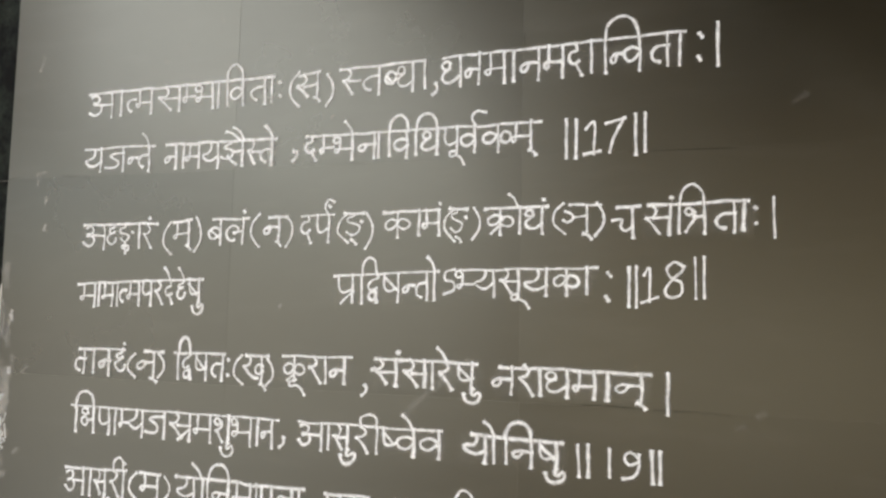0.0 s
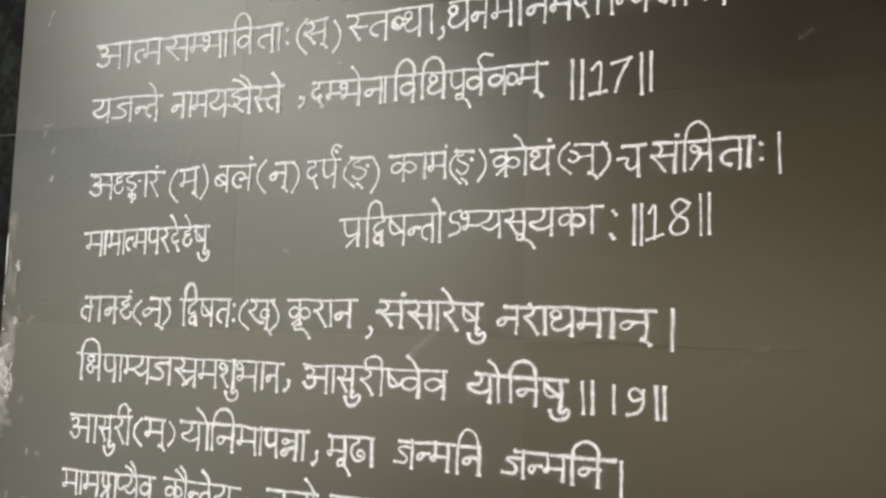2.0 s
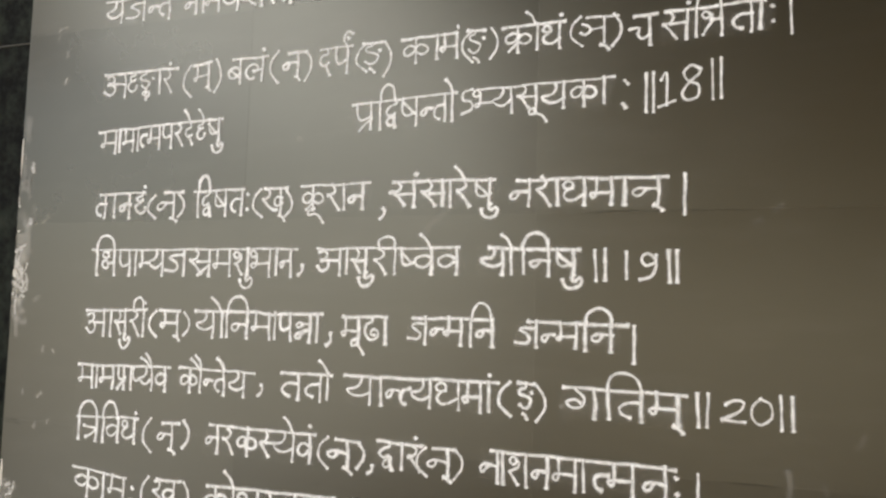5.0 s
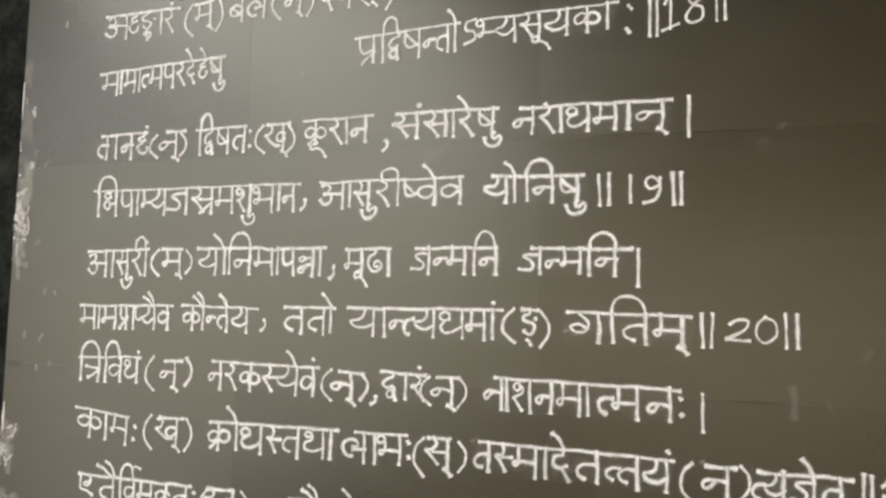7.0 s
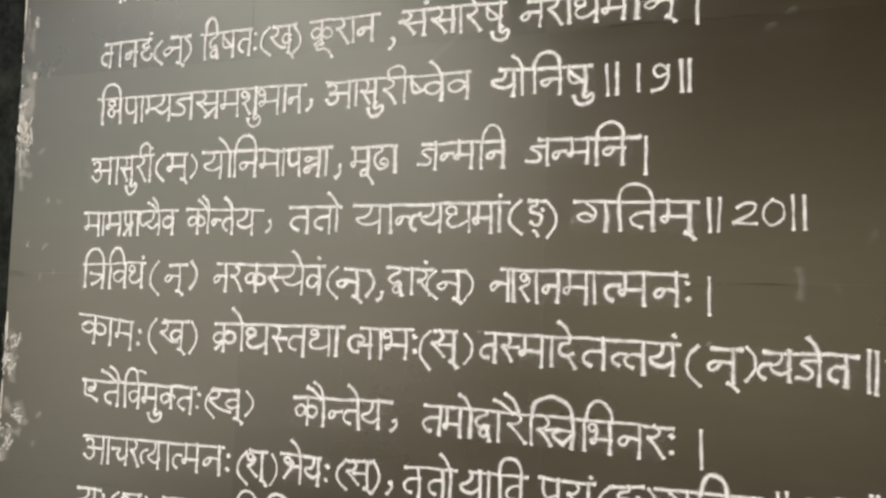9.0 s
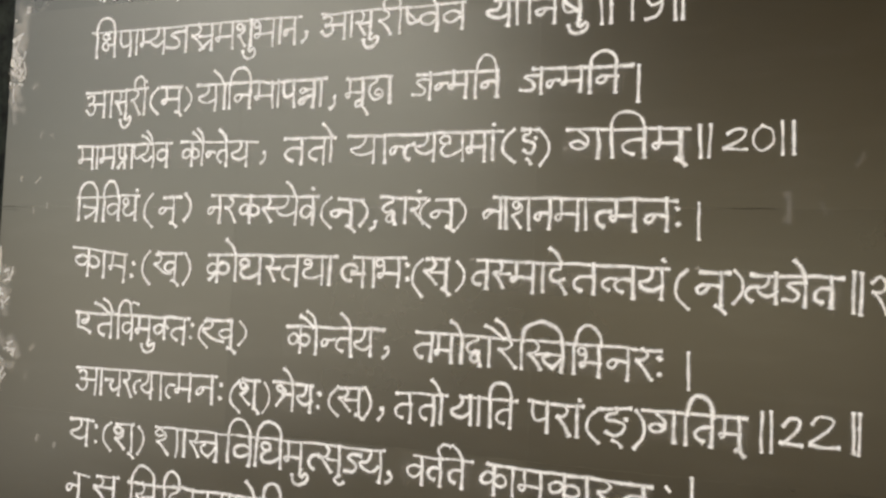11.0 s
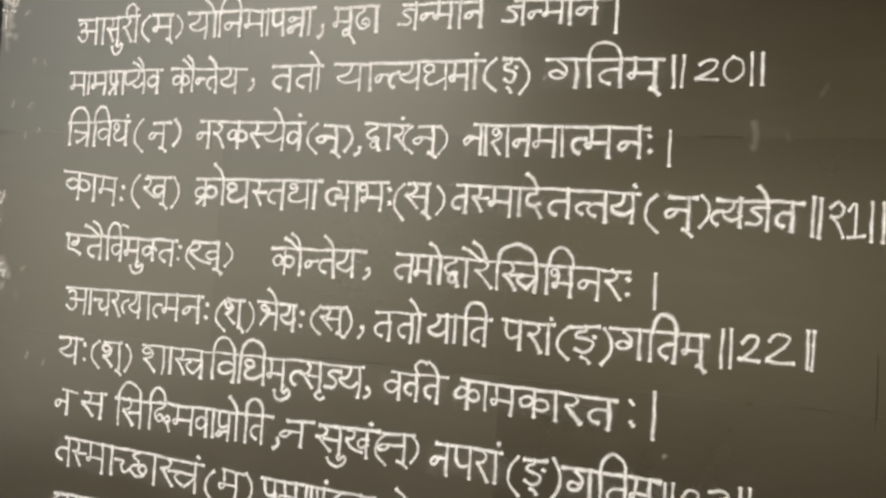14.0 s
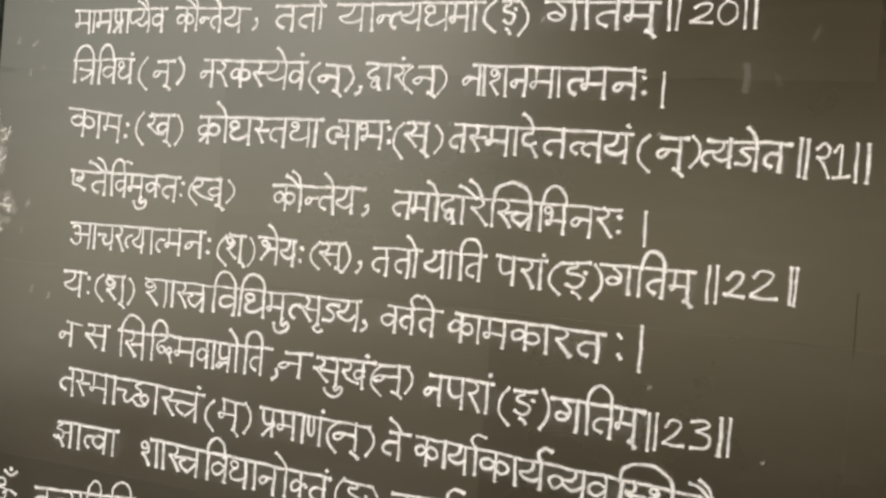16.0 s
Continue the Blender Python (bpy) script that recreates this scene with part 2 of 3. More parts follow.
# ---- handwriting: letters drawn as chalk strokes under a head line ----
# Strokes of each letter: points x,y in hundredths of the letter height, y down from the head line; ";" parts strokes.
# LEFT letters end in an upright stem at the given width; OWN letters have no stem.
LEFT = {
    "ख": (82, "12,6 30,10 28,32 8,40;8,42 24,62 46,78 64,80;82,40 60,36 48,54 60,70 82,58"),
    "ग": (58, "24,4 40,32 34,60 16,66 7,50 20,38 34,46"),
    "च": (68, "2,40 36,38 26,58 40,76 68,62"),
    "ज": (72, "72,24 34,25 18,36 42,50 52,66 38,83 2,82"),
    "ञ": (64, "6,22 22,30 28,46 14,62 0,54;28,44 64,42"),
    "ण": (70, "10,0 10,52 24,70 38,54 38,0"),
    "त": (58, "58,38 28,40 12,58 18,78 34,86"),
    "थ": (74, "32,12 20,8 12,22 26,30 36,18 34,36 14,48 14,68 40,76 74,62"),
    "ध": (72, "36,36 36,18 18,12 6,26 18,40 36,36 16,48 8,64 20,80 44,80 72,64"),
    "न": (62, "62,46 38,44 20,44 7,56 12,69 25,66 33,48"),
    "प": (54, "12,0 12,44 26,62 54,52"),
    "ब": (66, "66,40 38,30 10,44 14,66 38,74 66,54;16,40 56,68"),
    "भ": (78, "22,26 6,30 -2,16 10,4 26,14 25,58 12,70 4,58 20,54 78,54"),
    "म": (70, "20,0 20,56 12,70 3,58 18,52 70,52"),
    "य": (68, "42,2 43,20 30,38 4,48 16,66 42,72 68,56"),
    "ल": (88, "88,52 44,56;46,56 62,48 56,32 32,26 10,42 8,66 28,86 42,82"),
    "व": (62, "62,38 36,30 10,44 14,66 36,74 62,54"),
    "श": (72, "36,24 20,8 6,22 20,36 38,24 36,42 12,56;16,54 30,74 46,94"),
    "ष": (62, "12,0 12,44 26,64 62,54;14,16 56,58"),
    "स": (72, "28,0 38,18 28,38 8,42;12,42 30,66 46,92;30,46 72,46"),
    "अ": (86, "10,14 26,8 40,20 34,38 18,42;20,42 44,48 44,74 22,86 2,70;40,46 86,46"),
    "क्ष": (74, "44,10 24,8 18,24 36,36 16,50 18,70 38,74 46,56 34,36 46,24;46,54 74,50"),
    "ज्ञ": (72, "34,6 12,26 40,36 38,60 14,70 2,60;18,62 30,80 46,98;38,42 72,36"),
    "त्र": (58, "10,36 32,44 58,46;56,52 34,74 14,88"),
    "त्त्र": (90, "48,44 26,42 10,56 14,74 28,84;90,42 64,42 48,58 52,76 66,86"),
    "स्त्र": (110, "30,2 38,18 28,36 8,42;10,42 28,66 44,94;30,44 70,40 110,42;66,42 52,56 60,74 74,84;106,54 92,72 78,88"),
    "न्न": (62, "62,36 40,36 24,30 13,41 24,51 38,38;62,58 40,64 18,74 8,84 22,90 34,70"),
    "प्न": (54, "12,0 10,34 24,56 54,46;54,72 34,76 16,92 4,86 20,74"),
    "श्र": (66, "34,24 18,10 6,22 20,34 36,24 34,44;34,44 66,40;42,44 10,94"),
    "ा": (10, ""),
}
OWN = {
    "क": (92, 46, "46,0 46,100;46,38 26,28 6,44 12,64 30,64 46,42;46,44 60,28 82,36 86,56 68,69 48,60"),
    "क्": (64, 46, "46,0 46,84;46,38 26,28 6,44 12,64 30,64 46,42;46,42 58,34 66,44"),
    "ङ": (78, 40, "40,0 40,14 16,20 14,36 42,44 62,54 56,76 34,86 12,74;68,32 70,36"),
    "ङ्क": (84, 40, "38,0 38,14 14,20 14,36 42,40 58,50 50,66 34,72 16,64;78,34 80,38;38,76 38,122;38,92 24,86 20,100 38,104;38,94 52,88 54,104 44,110"),
    "छ": (70, 40, "30,0 14,16 32,28 34,42 14,48 8,66 28,82 54,74 62,52 46,42 34,58 52,76"),
    "ढ": (76, 40, "40,0 40,14 16,28 10,58 32,84 62,74 62,48 40,46 34,64 52,68"),
    "द": (64, 36, "36,0 36,20 14,28 8,50 26,64 44,54;32,60 52,98"),
    "द्व": (66, 44, "44,0 46,12 22,24 10,44 22,57 42,50;46,58 28,62 18,78 30,92 45,80 45,54;45,62 52,100"),
    "द्ध": (74, 46, "36,0 36,18 14,28 6,52 22,70 40,56 24,44 10,56;40,56 54,40 66,54 50,66 36,52;54,62 62,98"),
    "र": (56, 34, "26,0 40,18 30,36 10,42;14,42 32,68 50,98"),
    "ह": (60, 38, "40,0 36,14 16,22 14,34 28,38 40,33;26,38 8,54 10,74 28,84 46,74 50,60"),
    "ए": (72, 40, "12,2 10,36 12,58 34,66 58,82;44,4 48,24 38,44 24,40 30,28 46,28"),
}
# Signs with no head line
FREE = {
    "(": (34, "26,0 10,28 8,66 28,100"), ")": (34, "8,0 26,30 26,66 6,100"),
    "।": (20, "10,0 10,100"), "॥": (44, "10,0 12,100;34,0 34,100"), "|": (64, "36,8 38,90"),
    "ः": (28, "15,22 18,27;15,72 18,77"), ":": (20, "10,0 10.5,14;10,84 10.5,98"), ",": (20, "14,0 12,6;14,4 20,30 14,70 -8,100"),
    "ऽ": (66, "60,0 14,4 10,40 50,52 58,84 6,98"),
    "0": (62, "34,10 12,30 10,66 32,88 54,66 52,28 32,12"), "1": (52, "8,28 26,10 26,92;6,92 48,86"),
    "2": (66, "12,32 28,14 52,22 42,48 8,76;8,76 34,82 60,82"), "3": (60, "8,14 34,10 48,24 22,42;22,42 50,56 44,82 8,86"),
    "7": (62, "6,18 54,8;54,8 36,48 22,92"), "8": (62, "52,20 34,6 14,20 24,42 48,58 46,84 22,90 10,72 28,48 50,34 54,18"),
    "9": (58, "44,26 26,12 10,28 20,48 44,40;46,16 44,64 36,86 8,94"),
    "२": (50, "6,26 24,10 40,26 30,46 10,50;16,50 30,70 44,94"),
    "ॐ": (110, "8,-6 40,-14 46,12 20,24;20,24 52,34 44,74 10,70;44,44 66,30 90,44;46,-50 66,-34 88,-52;66,-62 68,-58"),
}
MARKS = {
    "े": "-34,-52 -14,-31 0,0", "ै": "-34,-58 -12,-36 0,0;-62,-40 -36,-28 -10,0", "ं": "0,-28 3,-24", "्": "-9,103 4,111 12,123",
    "ु": "0,94 -5,111 3,119 18,105 24,117 16,137 -6,147 -26,137 -32,115", "ू": "0,90 -20,96 -18,114 4,108 22,122 34,144",
    "ृ": "0,98 -16,114 2,130 16,122", "reph": "0,0 -13,-32 3,-56 28,-48",
}
CONSONANTS = set("कखगङचछजञढणतथदधनपबभमयरलवशषसह")
LIGATURES = ("स्त्र", "त्त्र", "न्न", "प्न", "क्ष", "ज्ञ", "त्र", "श्र", "द्व", "द्ध", "ङ्क")

def syllables(text):
    """Cuts a word into syllables: letters, and the signs that go with them."""
    out, i = [], 0
    while i < len(text):
        c = text[i]
        if c not in CONSONANTS:
            if c in "आ":
                out.append((["अ"], ["ा"]))
            else:
                out.append(([c], []))
            i += 1
        else:
            run = [c]
            i += 1
            while i + 1 < len(text) and text[i] == "्" and text[i + 1] in CONSONANTS:
                run.append(text[i + 1])
                i += 2
            out.append((run, []))
        while i < len(text) and text[i] in "ािीुूृेैोौं्":
            out[-1][1].append(text[i])
            i += 1
    return out

def strokes_of(spec, x, sx=1.0):
    found = []
    for s in spec.split(";"):
        if s:
            found.append([(x + sx * float(a.split(",")[0]), float(a.split(",")[1])) for a in s.split()])
    return found

def lay_out(text):
    """The strokes of a word in hundredths of its height, the stretches of its head line, and the stems that carry its letters."""
    groups, heads, stems, x, head = [], [], [], 0.0, None
    for run, signs in syllables(text):
        strokes = []
        groups.append((run[0], strokes))
        if run[0] in FREE:
            w, spec = FREE[run[0]]
            strokes += strokes_of(spec, x)
            if run[0] == "॥":
                stems += [sum(p[0] for p in bar) / len(bar) for bar in strokes]
            elif run[0] not in "ःऽ":
                xs = [p[0] for bar in strokes for p in bar]
                stems.append((min(xs) + max(xs)) / 2)
            if head is not None:
                heads.append((head, x))
                head = None
            x += w + 4
            continue
        if head is None:
            head = x + (14 if run[0] in "तनसशजचखर" and "ि" not in signs else 0)
        first = x
        if "ि" in signs:
            strokes.append([(x + 10, 0), (x + 11, 98)])
            stems.append(x + 10)
            first, x = x + 10, x + 22
        reph = len(run) > 1 and run[0] == "र"
        if reph:
            run = run[1:]
        whole, k = "्".join(run), 0
        pieces = []
        while whole:
            for lig in LIGATURES:
                if whole.startswith(lig):
                    pieces.append(lig)
                    whole = whole[len(lig):].lstrip("्")
                    break
            else:
                pieces.append(whole[0])
                whole = whole[1:].lstrip("्")
        rakar = len(pieces) > 1 and pieces[-1] == "र"
        if rakar:
            pieces.pop()
        for half in pieces[:-1]:
            if half in LEFT:
                w, spec = LEFT[half]
                strokes += strokes_of(spec, x, 0.8)
                x += 0.8 * w - 2
            else:
                w, at, spec = OWN.get(half + "्", OWN[half])
                strokes += strokes_of(spec, x, 0.85)
                x += 0.85 * w
        last = pieces[-1]
        if last in LEFT:
            w, spec = LEFT[last]
            strokes += strokes_of(spec, x)
            stem = x + w
            strokes.append([(stem, 0), (stem + 1, 50), (stem, 100)])
            if rakar:
                strokes.append([(stem, 60), (stem - 22, 80), (stem - 40, 100)])
            x = stem + 16
        else:
            w, at, spec = OWN[last]
            strokes += strokes_of(spec, x)
            stem = x + at
            if rakar:
                strokes.append([(stem, 64), (stem - 28, 94)])
            x += w + 2
        foot = stem
        stems.append(stem)
        for s in signs:
            if s in "ाीोौ":
                up = x + 15
                strokes.append([(up, 0), (up, 98)])
                if s == "ी":
                    strokes.append([(stem - 8, 2), (stem - 8, -30), ((stem + up) / 2, -46), (up - 2, -30), (up, 2)])
                stem, x = up, up + 14
                stems.append(up)
            if s in "ोौ":
                strokes += strokes_of(MARKS["े" if s == "ो" else "ै"], stem)
            elif s == "ि":
                top = -54 - 0.10 * (stem - first)
                mid, half = (first + stem) / 2, (stem - first) / 2
                strokes.append([(mid - half * math.cos(math.pi * k / 8), 4 + (top - 4) * math.sin(math.pi * k / 8) ** 0.8) for k in range(9)])
            elif s in "ुू":
                strokes += strokes_of(MARKS[s], foot)
            elif s in MARKS:
                strokes += strokes_of(MARKS[s], stem + (4 if s == "ं" else 0))
        if reph:
            strokes += strokes_of(MARKS["reph"], stem)
    if head is not None:
        heads.append((head, x))
    return groups, heads, stems

def spread(laid, stood, mean):
    """A map from the layout's x to the board's: each stem stands where the hand set it, letters fill the room between."""
    pairs = [(l, s) for l, s in zip(laid, stood) if s is not None]

    def at(x):
        for (l0, s0), (l1, s1) in zip(pairs, pairs[1:]):
            if x <= l1 and x >= l0:
                return s0 + (x - l0) * (s1 - s0) / (l1 - l0)
        l, s = pairs[0] if x < pairs[0][0] else pairs[-1]
        return s + (x - l) * mean[0 if x < l else 1]
    return at

def glide(points, step):
    """A smooth line through the points, cut into short steps."""
    pts = [Vector(p) for p in points]
    if len(pts) == 2:
        n = max(2, int((pts[1] - pts[0]).length / step))
        return [pts[0].lerp(pts[1], i / n) for i in range(n + 1)]
    ends = [2 * pts[0] - pts[1]] + pts + [2 * pts[-1] - pts[-2]]
    line = []
    for a, b, c, d in zip(ends, ends[1:], ends[2:], ends[3:]):
        n = max(2, int((c - b).length / step))
        for i in range(n):
            t = i / n
            line.append(0.5 * (2 * b + (c - a) * t + (2 * a - 5 * b + 4 * c - d) * t * t + (3 * b - a - 3 * c + d) * t ** 3))
    return line + [pts[-1]]

def ribbon_mesh(name, lines, width, mat, rng, lift=0.0009):
    """Low domed ribbons of chalk on the board's face, one for each line of (x, z) points in metres."""
    verts, faces, across = [], [], []
    for k, line in enumerate(lines):
        if len(line) < 2:
            continue
        base = lift + 0.00005 * (k % 14)
        w0 = width * rng.uniform(0.86, 1.14)
        a, b = (line[0] - line[1]).normalized(), (line[-1] - line[-2]).normalized()
        line = [line[0] + a * w0 * 0.34, line[0] + a * w0 * 0.14] + list(line) + [line[-1] + b * w0 * 0.14, line[-1] + b * w0 * 0.34]
        start, run, n = len(verts), 0.0, len(line)
        seed, light = rng.uniform(0, 90), rng.uniform(-0.05, 0.10)
        for i, p in enumerate(line):
            d = (line[min(i + 1, n - 1)] - line[max(i - 1, 0)]).normalized()
            side = Vector((-d.y, d.x))
            if i:
                run += (p - line[i - 1]).length
            w = 0.5 * w0 * (1 + 0.22 * noise.noise((run * 60, seed, 0)))
            if i in (0, n - 1):
                w *= 0.7
            elif min(i, n - 1 - i) < 3:
                w *= 1.14
            off = 0.12 * w0 * noise.noise((run * 35, seed, 7))
            for u, h in ((-1, 0.0), (0, 0.0005), (1, 0.0)):
                q = p + side * (u * w + off)
                verts.append((q.x, -base - h, q.y))
                across.append(1.0 if i in (0, n - 1) else abs(u) + light - (0.10 if min(i, n - 1 - i) < 3 else 0))
        for i in range(n - 1):
            for j in (0, 1):
                v = start + 3 * i + j
                faces.append((v, v + 1, v + 4, v + 3))
    me = bpy.data.meshes.new(name)
    me.from_pydata(verts, [], faces)
    layer = me.attributes.new("across", "FLOAT", "POINT")
    layer.data.foreach_set("value", across)
    me.materials.append(mat)
    return me

STROKE = 0.0114
pen = random.Random(17)

def write(text, x0, z0, x1, z1, height, weight=1.0, stood=()):
    """One word in chalk: its head line runs from (x0, z0) to (x1, z1); stood: where its stems stand, None where a letter has none."""
    groups, heads, stems = lay_out(text)
    if heads:
        a, b = heads[0][0], heads[-1][1]
    else:
        xs = [p[0] for _, strokes in groups for s in strokes for p in s]
        a, b = min(xs), max(xs) + 0.01
    sx, slope, unit = (x1 - x0) / (b - a), (z1 - z0) / (x1 - x0), height / 100

    known = [(l, s) for l, s in zip(stems, stood) if s is not None]
    if stood and len(stood) != len(stems):
        raise ValueError(f"{text}: {len(stems)} stems")
    if known:
        (l0, s0), (l1, s1) = known[0], known[-1]
        k = (s1 - s0) / (l1 - l0) if len(known) > 1 else sx
        before = min(1.3 * k, max(0.95 * k, (s0 - x0) / max(1, l0 - a)))
        along = spread(stems, stood, (before, k))
    else:
        along = lambda x: x0 + (x - a) * sx

    def put(p, jx=0.0, jz=0.0):
        x = along(p[0])
        return Vector((x + jx, z0 + (x - x0) * slope - p[1] * unit + jz))

    word = None
    if heads:
        lines = []
        for h0, h1 in heads:
            n = max(2, int((h1 - h0) / 60))
            ends = [x0 if h0 == a else along(h0), x1 if h1 == b else along(h1)]
            xs = [ends[0] + (ends[1] - ends[0]) * i / n for i in range(n + 1)]
            lines.append(glide([Vector((x, z0 + (x - x0) * slope + pen.gauss(0, 0.0007))) for x in xs], 0.006))
        word = new("chalk_word", ribbon_mesh("head_line", lines, STROKE * weight, CHALK, pen))
        word.parent = board
        tagged(word, f"white chalk word {text} under its head line")
        if len(text) > 4:
            mid = [put((a + (b - a) * k, 50), 0, 0) for k in (0.04, 0.35, 0.65, 0.96)]
            ob = new("chalk_smear", ribbon_mesh("chalk_smear", [glide(mid, 0.01)], height * 1.25, HAZE, pen, 0.0006))
            ob.parent = board
    for sign, strokes in groups:
        lines = []
        for s in strokes:
            jx, jz = pen.gauss(0, 0.0011), pen.gauss(0, 0.0010)
            lines.append(glide([put(p, jx + pen.gauss(0, 0.0006), jz + pen.gauss(0, 0.0006)) for p in s], 0.004))
        if sign in "।॥|ः:":
            sets = [("chalk_dot" if sign in "ः:" else "chalk_bar", [line]) for line in lines]
        elif sign in "()":
            sets = [("bracket", lines)]
        else:
            sets = [("comma" if sign == "," else "digit" if sign in "0123789२" else "letter", lines)]
        for name, some in sets:
            ob = new(name, ribbon_mesh(name, some, STROKE * weight, CHALK, pen, 0.0011))
            ob.parent = word or board

def write_line(h_left, h_right, weight, *words):
    """A line of words and marks with the letters' height at its two ends; weight: how thick its chalk is."""
    for text, x0, z0, *rest in words:
        if len(rest) == 1:
            wide = {"।": 0.002, ",": 0.010, ":": 0.004, "(": 0.019, ")": 0.013}[text]
            write(text, x0 - wide / 2, z0, x0 + wide / 2, z0, rest[0] * (0.66 if text == "," else 1), weight * (0.85 if text in "()।" else 1))
        else:
            height = rest[2] if len(rest) > 2 else h_left + (h_right - h_left) * min(1.15, max(0, (x0 + rest[0]) / 2 + 1.1))
            write(text, x0, z0, rest[0], rest[1], height, weight * (0.85 if text[0] in "॥ऽ" else 1), rest[3] if len(rest) > 3 else ())

write_line(0.058, 0.063, 0.94,
    ("आत्मसम्भाविताः", -1.217, 2.488, -0.751, 2.492, 0.054, (-1.155, -1.129, -1.052, -0.978, -0.898, -0.882, -0.861, -0.825, -0.772, -0.756)),
    ("(", -0.704, 2.495, 0.069),
    (")", -0.628, 2.487, 0.064),
    ("स्", -0.694, 2.488, -0.649, 2.494, 0.050, (-0.654,)),
    ("स्तब्धा", -0.604, 2.494, -0.430, 2.497, 0.055, (-0.52, -0.45, -0.427)),
    (",", -0.407, 2.452, 0.032),
    ("धनमानमदान्विता", -0.391, 2.498, 0.042, 2.508, 0.059, (-0.358, -0.32, -0.273, -0.255, -0.21, -0.168, None, -0.116, -0.091, -0.035, 0.013, 0.034)),
    (":", 0.065, 2.499, 0.047),
    ("।", 0.095, 2.519, 0.074))
write_line(0.054, 0.056, 1.00,
    ("यजन्ते", -1.219, 2.364, -1.035, 2.365, 0.052, (-1.175, -1.115, -1.05)),
    ("नामयज्ञैस्ते", -1.006, 2.364, -0.741, 2.364, 0.052, (-0.981, -0.962, -0.923, -0.878, -0.818, -0.749)),
    (",", -0.700, 2.337, 0.030),
    ("दम्भेनाविधिपूर्वकम्", -0.673, 2.363, -0.204, 2.367, 0.049, (None, -0.574, -0.525, -0.514, -0.497, -0.459, -0.441, -0.4, -0.362, -0.325, -0.282, -0.222)),
    ("॥17॥", -0.158, 2.366, -0.025, 2.370, 0.069, (-0.158, -0.142, -0.111, -0.078, -0.039, -0.025)))
write_line(0.051, 0.055, 0.88,
    ("अहङ्कारं", -1.211, 2.198, -1.017, 2.198, 0.052, (-1.156, None, None, -1.065, None)),
    ("(", -0.990, 2.202, 0.069),
    (")", -0.918, 2.206, 0.068),
    ("म्", -0.978, 2.200, -0.933, 2.203, 0.049, (-0.939,)),
    ("बलं", -0.881, 2.204, -0.797, 2.205, 0.052, (-0.861, -0.809)),
    ("(", -0.780, 2.212, 0.066),
    (")", -0.704, 2.208, 0.061),
    ("न्", -0.750, 2.205, -0.711, 2.206, 0.047, (-0.728,)),
    ("दर्पं", -0.677, 2.206, -0.607, 2.209, 0.053, (None, -0.62)),
    ("(", -0.588, 2.210, 0.057),
    (")", -0.533, 2.210, 0.068),
    ("ङ्", -0.585, 2.210, -0.544, 2.210, 0.05, (None,)),
    ("कामं", -0.503, 2.211, -0.393, 2.212, 0.048, (-0.474, -0.433, -0.393)),
    ("(", -0.371, 2.214, 0.059),
    (")", -0.321, 2.213, 0.057),
    ("ङ्", -0.372, 2.213, -0.338, 2.213, 0.05, (None,)),
    ("क्रोधं", -0.305, 2.212, -0.190, 2.215, 0.048, (-0.275, -0.241, -0.201)),
    ("(", -0.170, 2.219, 0.054),
    (")", -0.101, 2.216, 0.057),
    ("ञ्", -0.152, 2.215, -0.098, 2.215, 0.047, (-0.122,)),
    ("च", -0.071, 2.208, -0.032, 2.210, 0.050, (-0.045,)),
    ("संश्रिताः", -0.019, 2.211, 0.139, 2.215, 0.051, (0.015, 0.032, 0.071, 0.117, 0.133)),
    ("।", 0.177, 2.219, 0.064))
write_line(0.045, 0.048, 0.92,
    ("मामात्मपरदेहेषु", -1.217, 2.070, -0.899, 2.083, 0.049, (-1.172, -1.16, -1.124, -1.113, -1.057, -1.027, None, None, None, -0.908)),
    ("प्रद्विषन्तो", -0.602, 2.091, -0.390, 2.099, 0.053, (-0.563, -0.544, None, -0.47, -0.412, -0.399)),
    ("ऽ", -0.380, 2.100, -0.359, 2.102, 0.043),
    ("भ्यसूयका", -0.349, 2.101, -0.103, 2.106, 0.047, (-0.287, -0.241, -0.191, -0.158, -0.121)),
    (":", -0.084, 2.099, 0.048),
    ("॥18॥", -0.051, 2.108, 0.070, 2.125, 0.068, (-0.051, -0.039, -0.016, 0.024, 0.057, 0.07)))
write_line(0.054, 0.051, 1.04,
    ("तानहं", -1.203, 1.931, -1.084, 1.933, 0.052, (-1.187, -1.163, -1.122, None)),
    ("(", -1.063, 1.927, 0.050),
    (")", -0.991, 1.928, 0.049),
    ("न्", -1.033, 1.931, -0.986, 1.933, 0.050, (-1.01,)),
    ("द्विषतः", -0.958, 1.931, -0.840, 1.933, 0.053, (-0.948, None, -0.881, -0.845)),
    ("(", -0.806, 1.932, 0.056),
    (")", -0.735, 1.929, 0.053),
    ("ख्", -0.790, 1.934, -0.739, 1.932, 0.053, (-0.751,)),
    ("क्रूरान", -0.707, 1.934, -0.560, 1.936, 0.049, (-0.68, None, -0.614, -0.576)),
    (",", -0.533, 1.888, 0.029),
    ("संसारेषु", -0.512, 1.936, -0.314, 1.935, 0.048, (-0.47, -0.412, -0.396, None, -0.323)),
    ("नराधमान्", -0.273, 1.931, -0.014, 1.929, 0.046, (-0.251, None, -0.201, -0.153, -0.107, -0.086, -0.03)),
    ("।", 0.014, 1.930, 0.067))
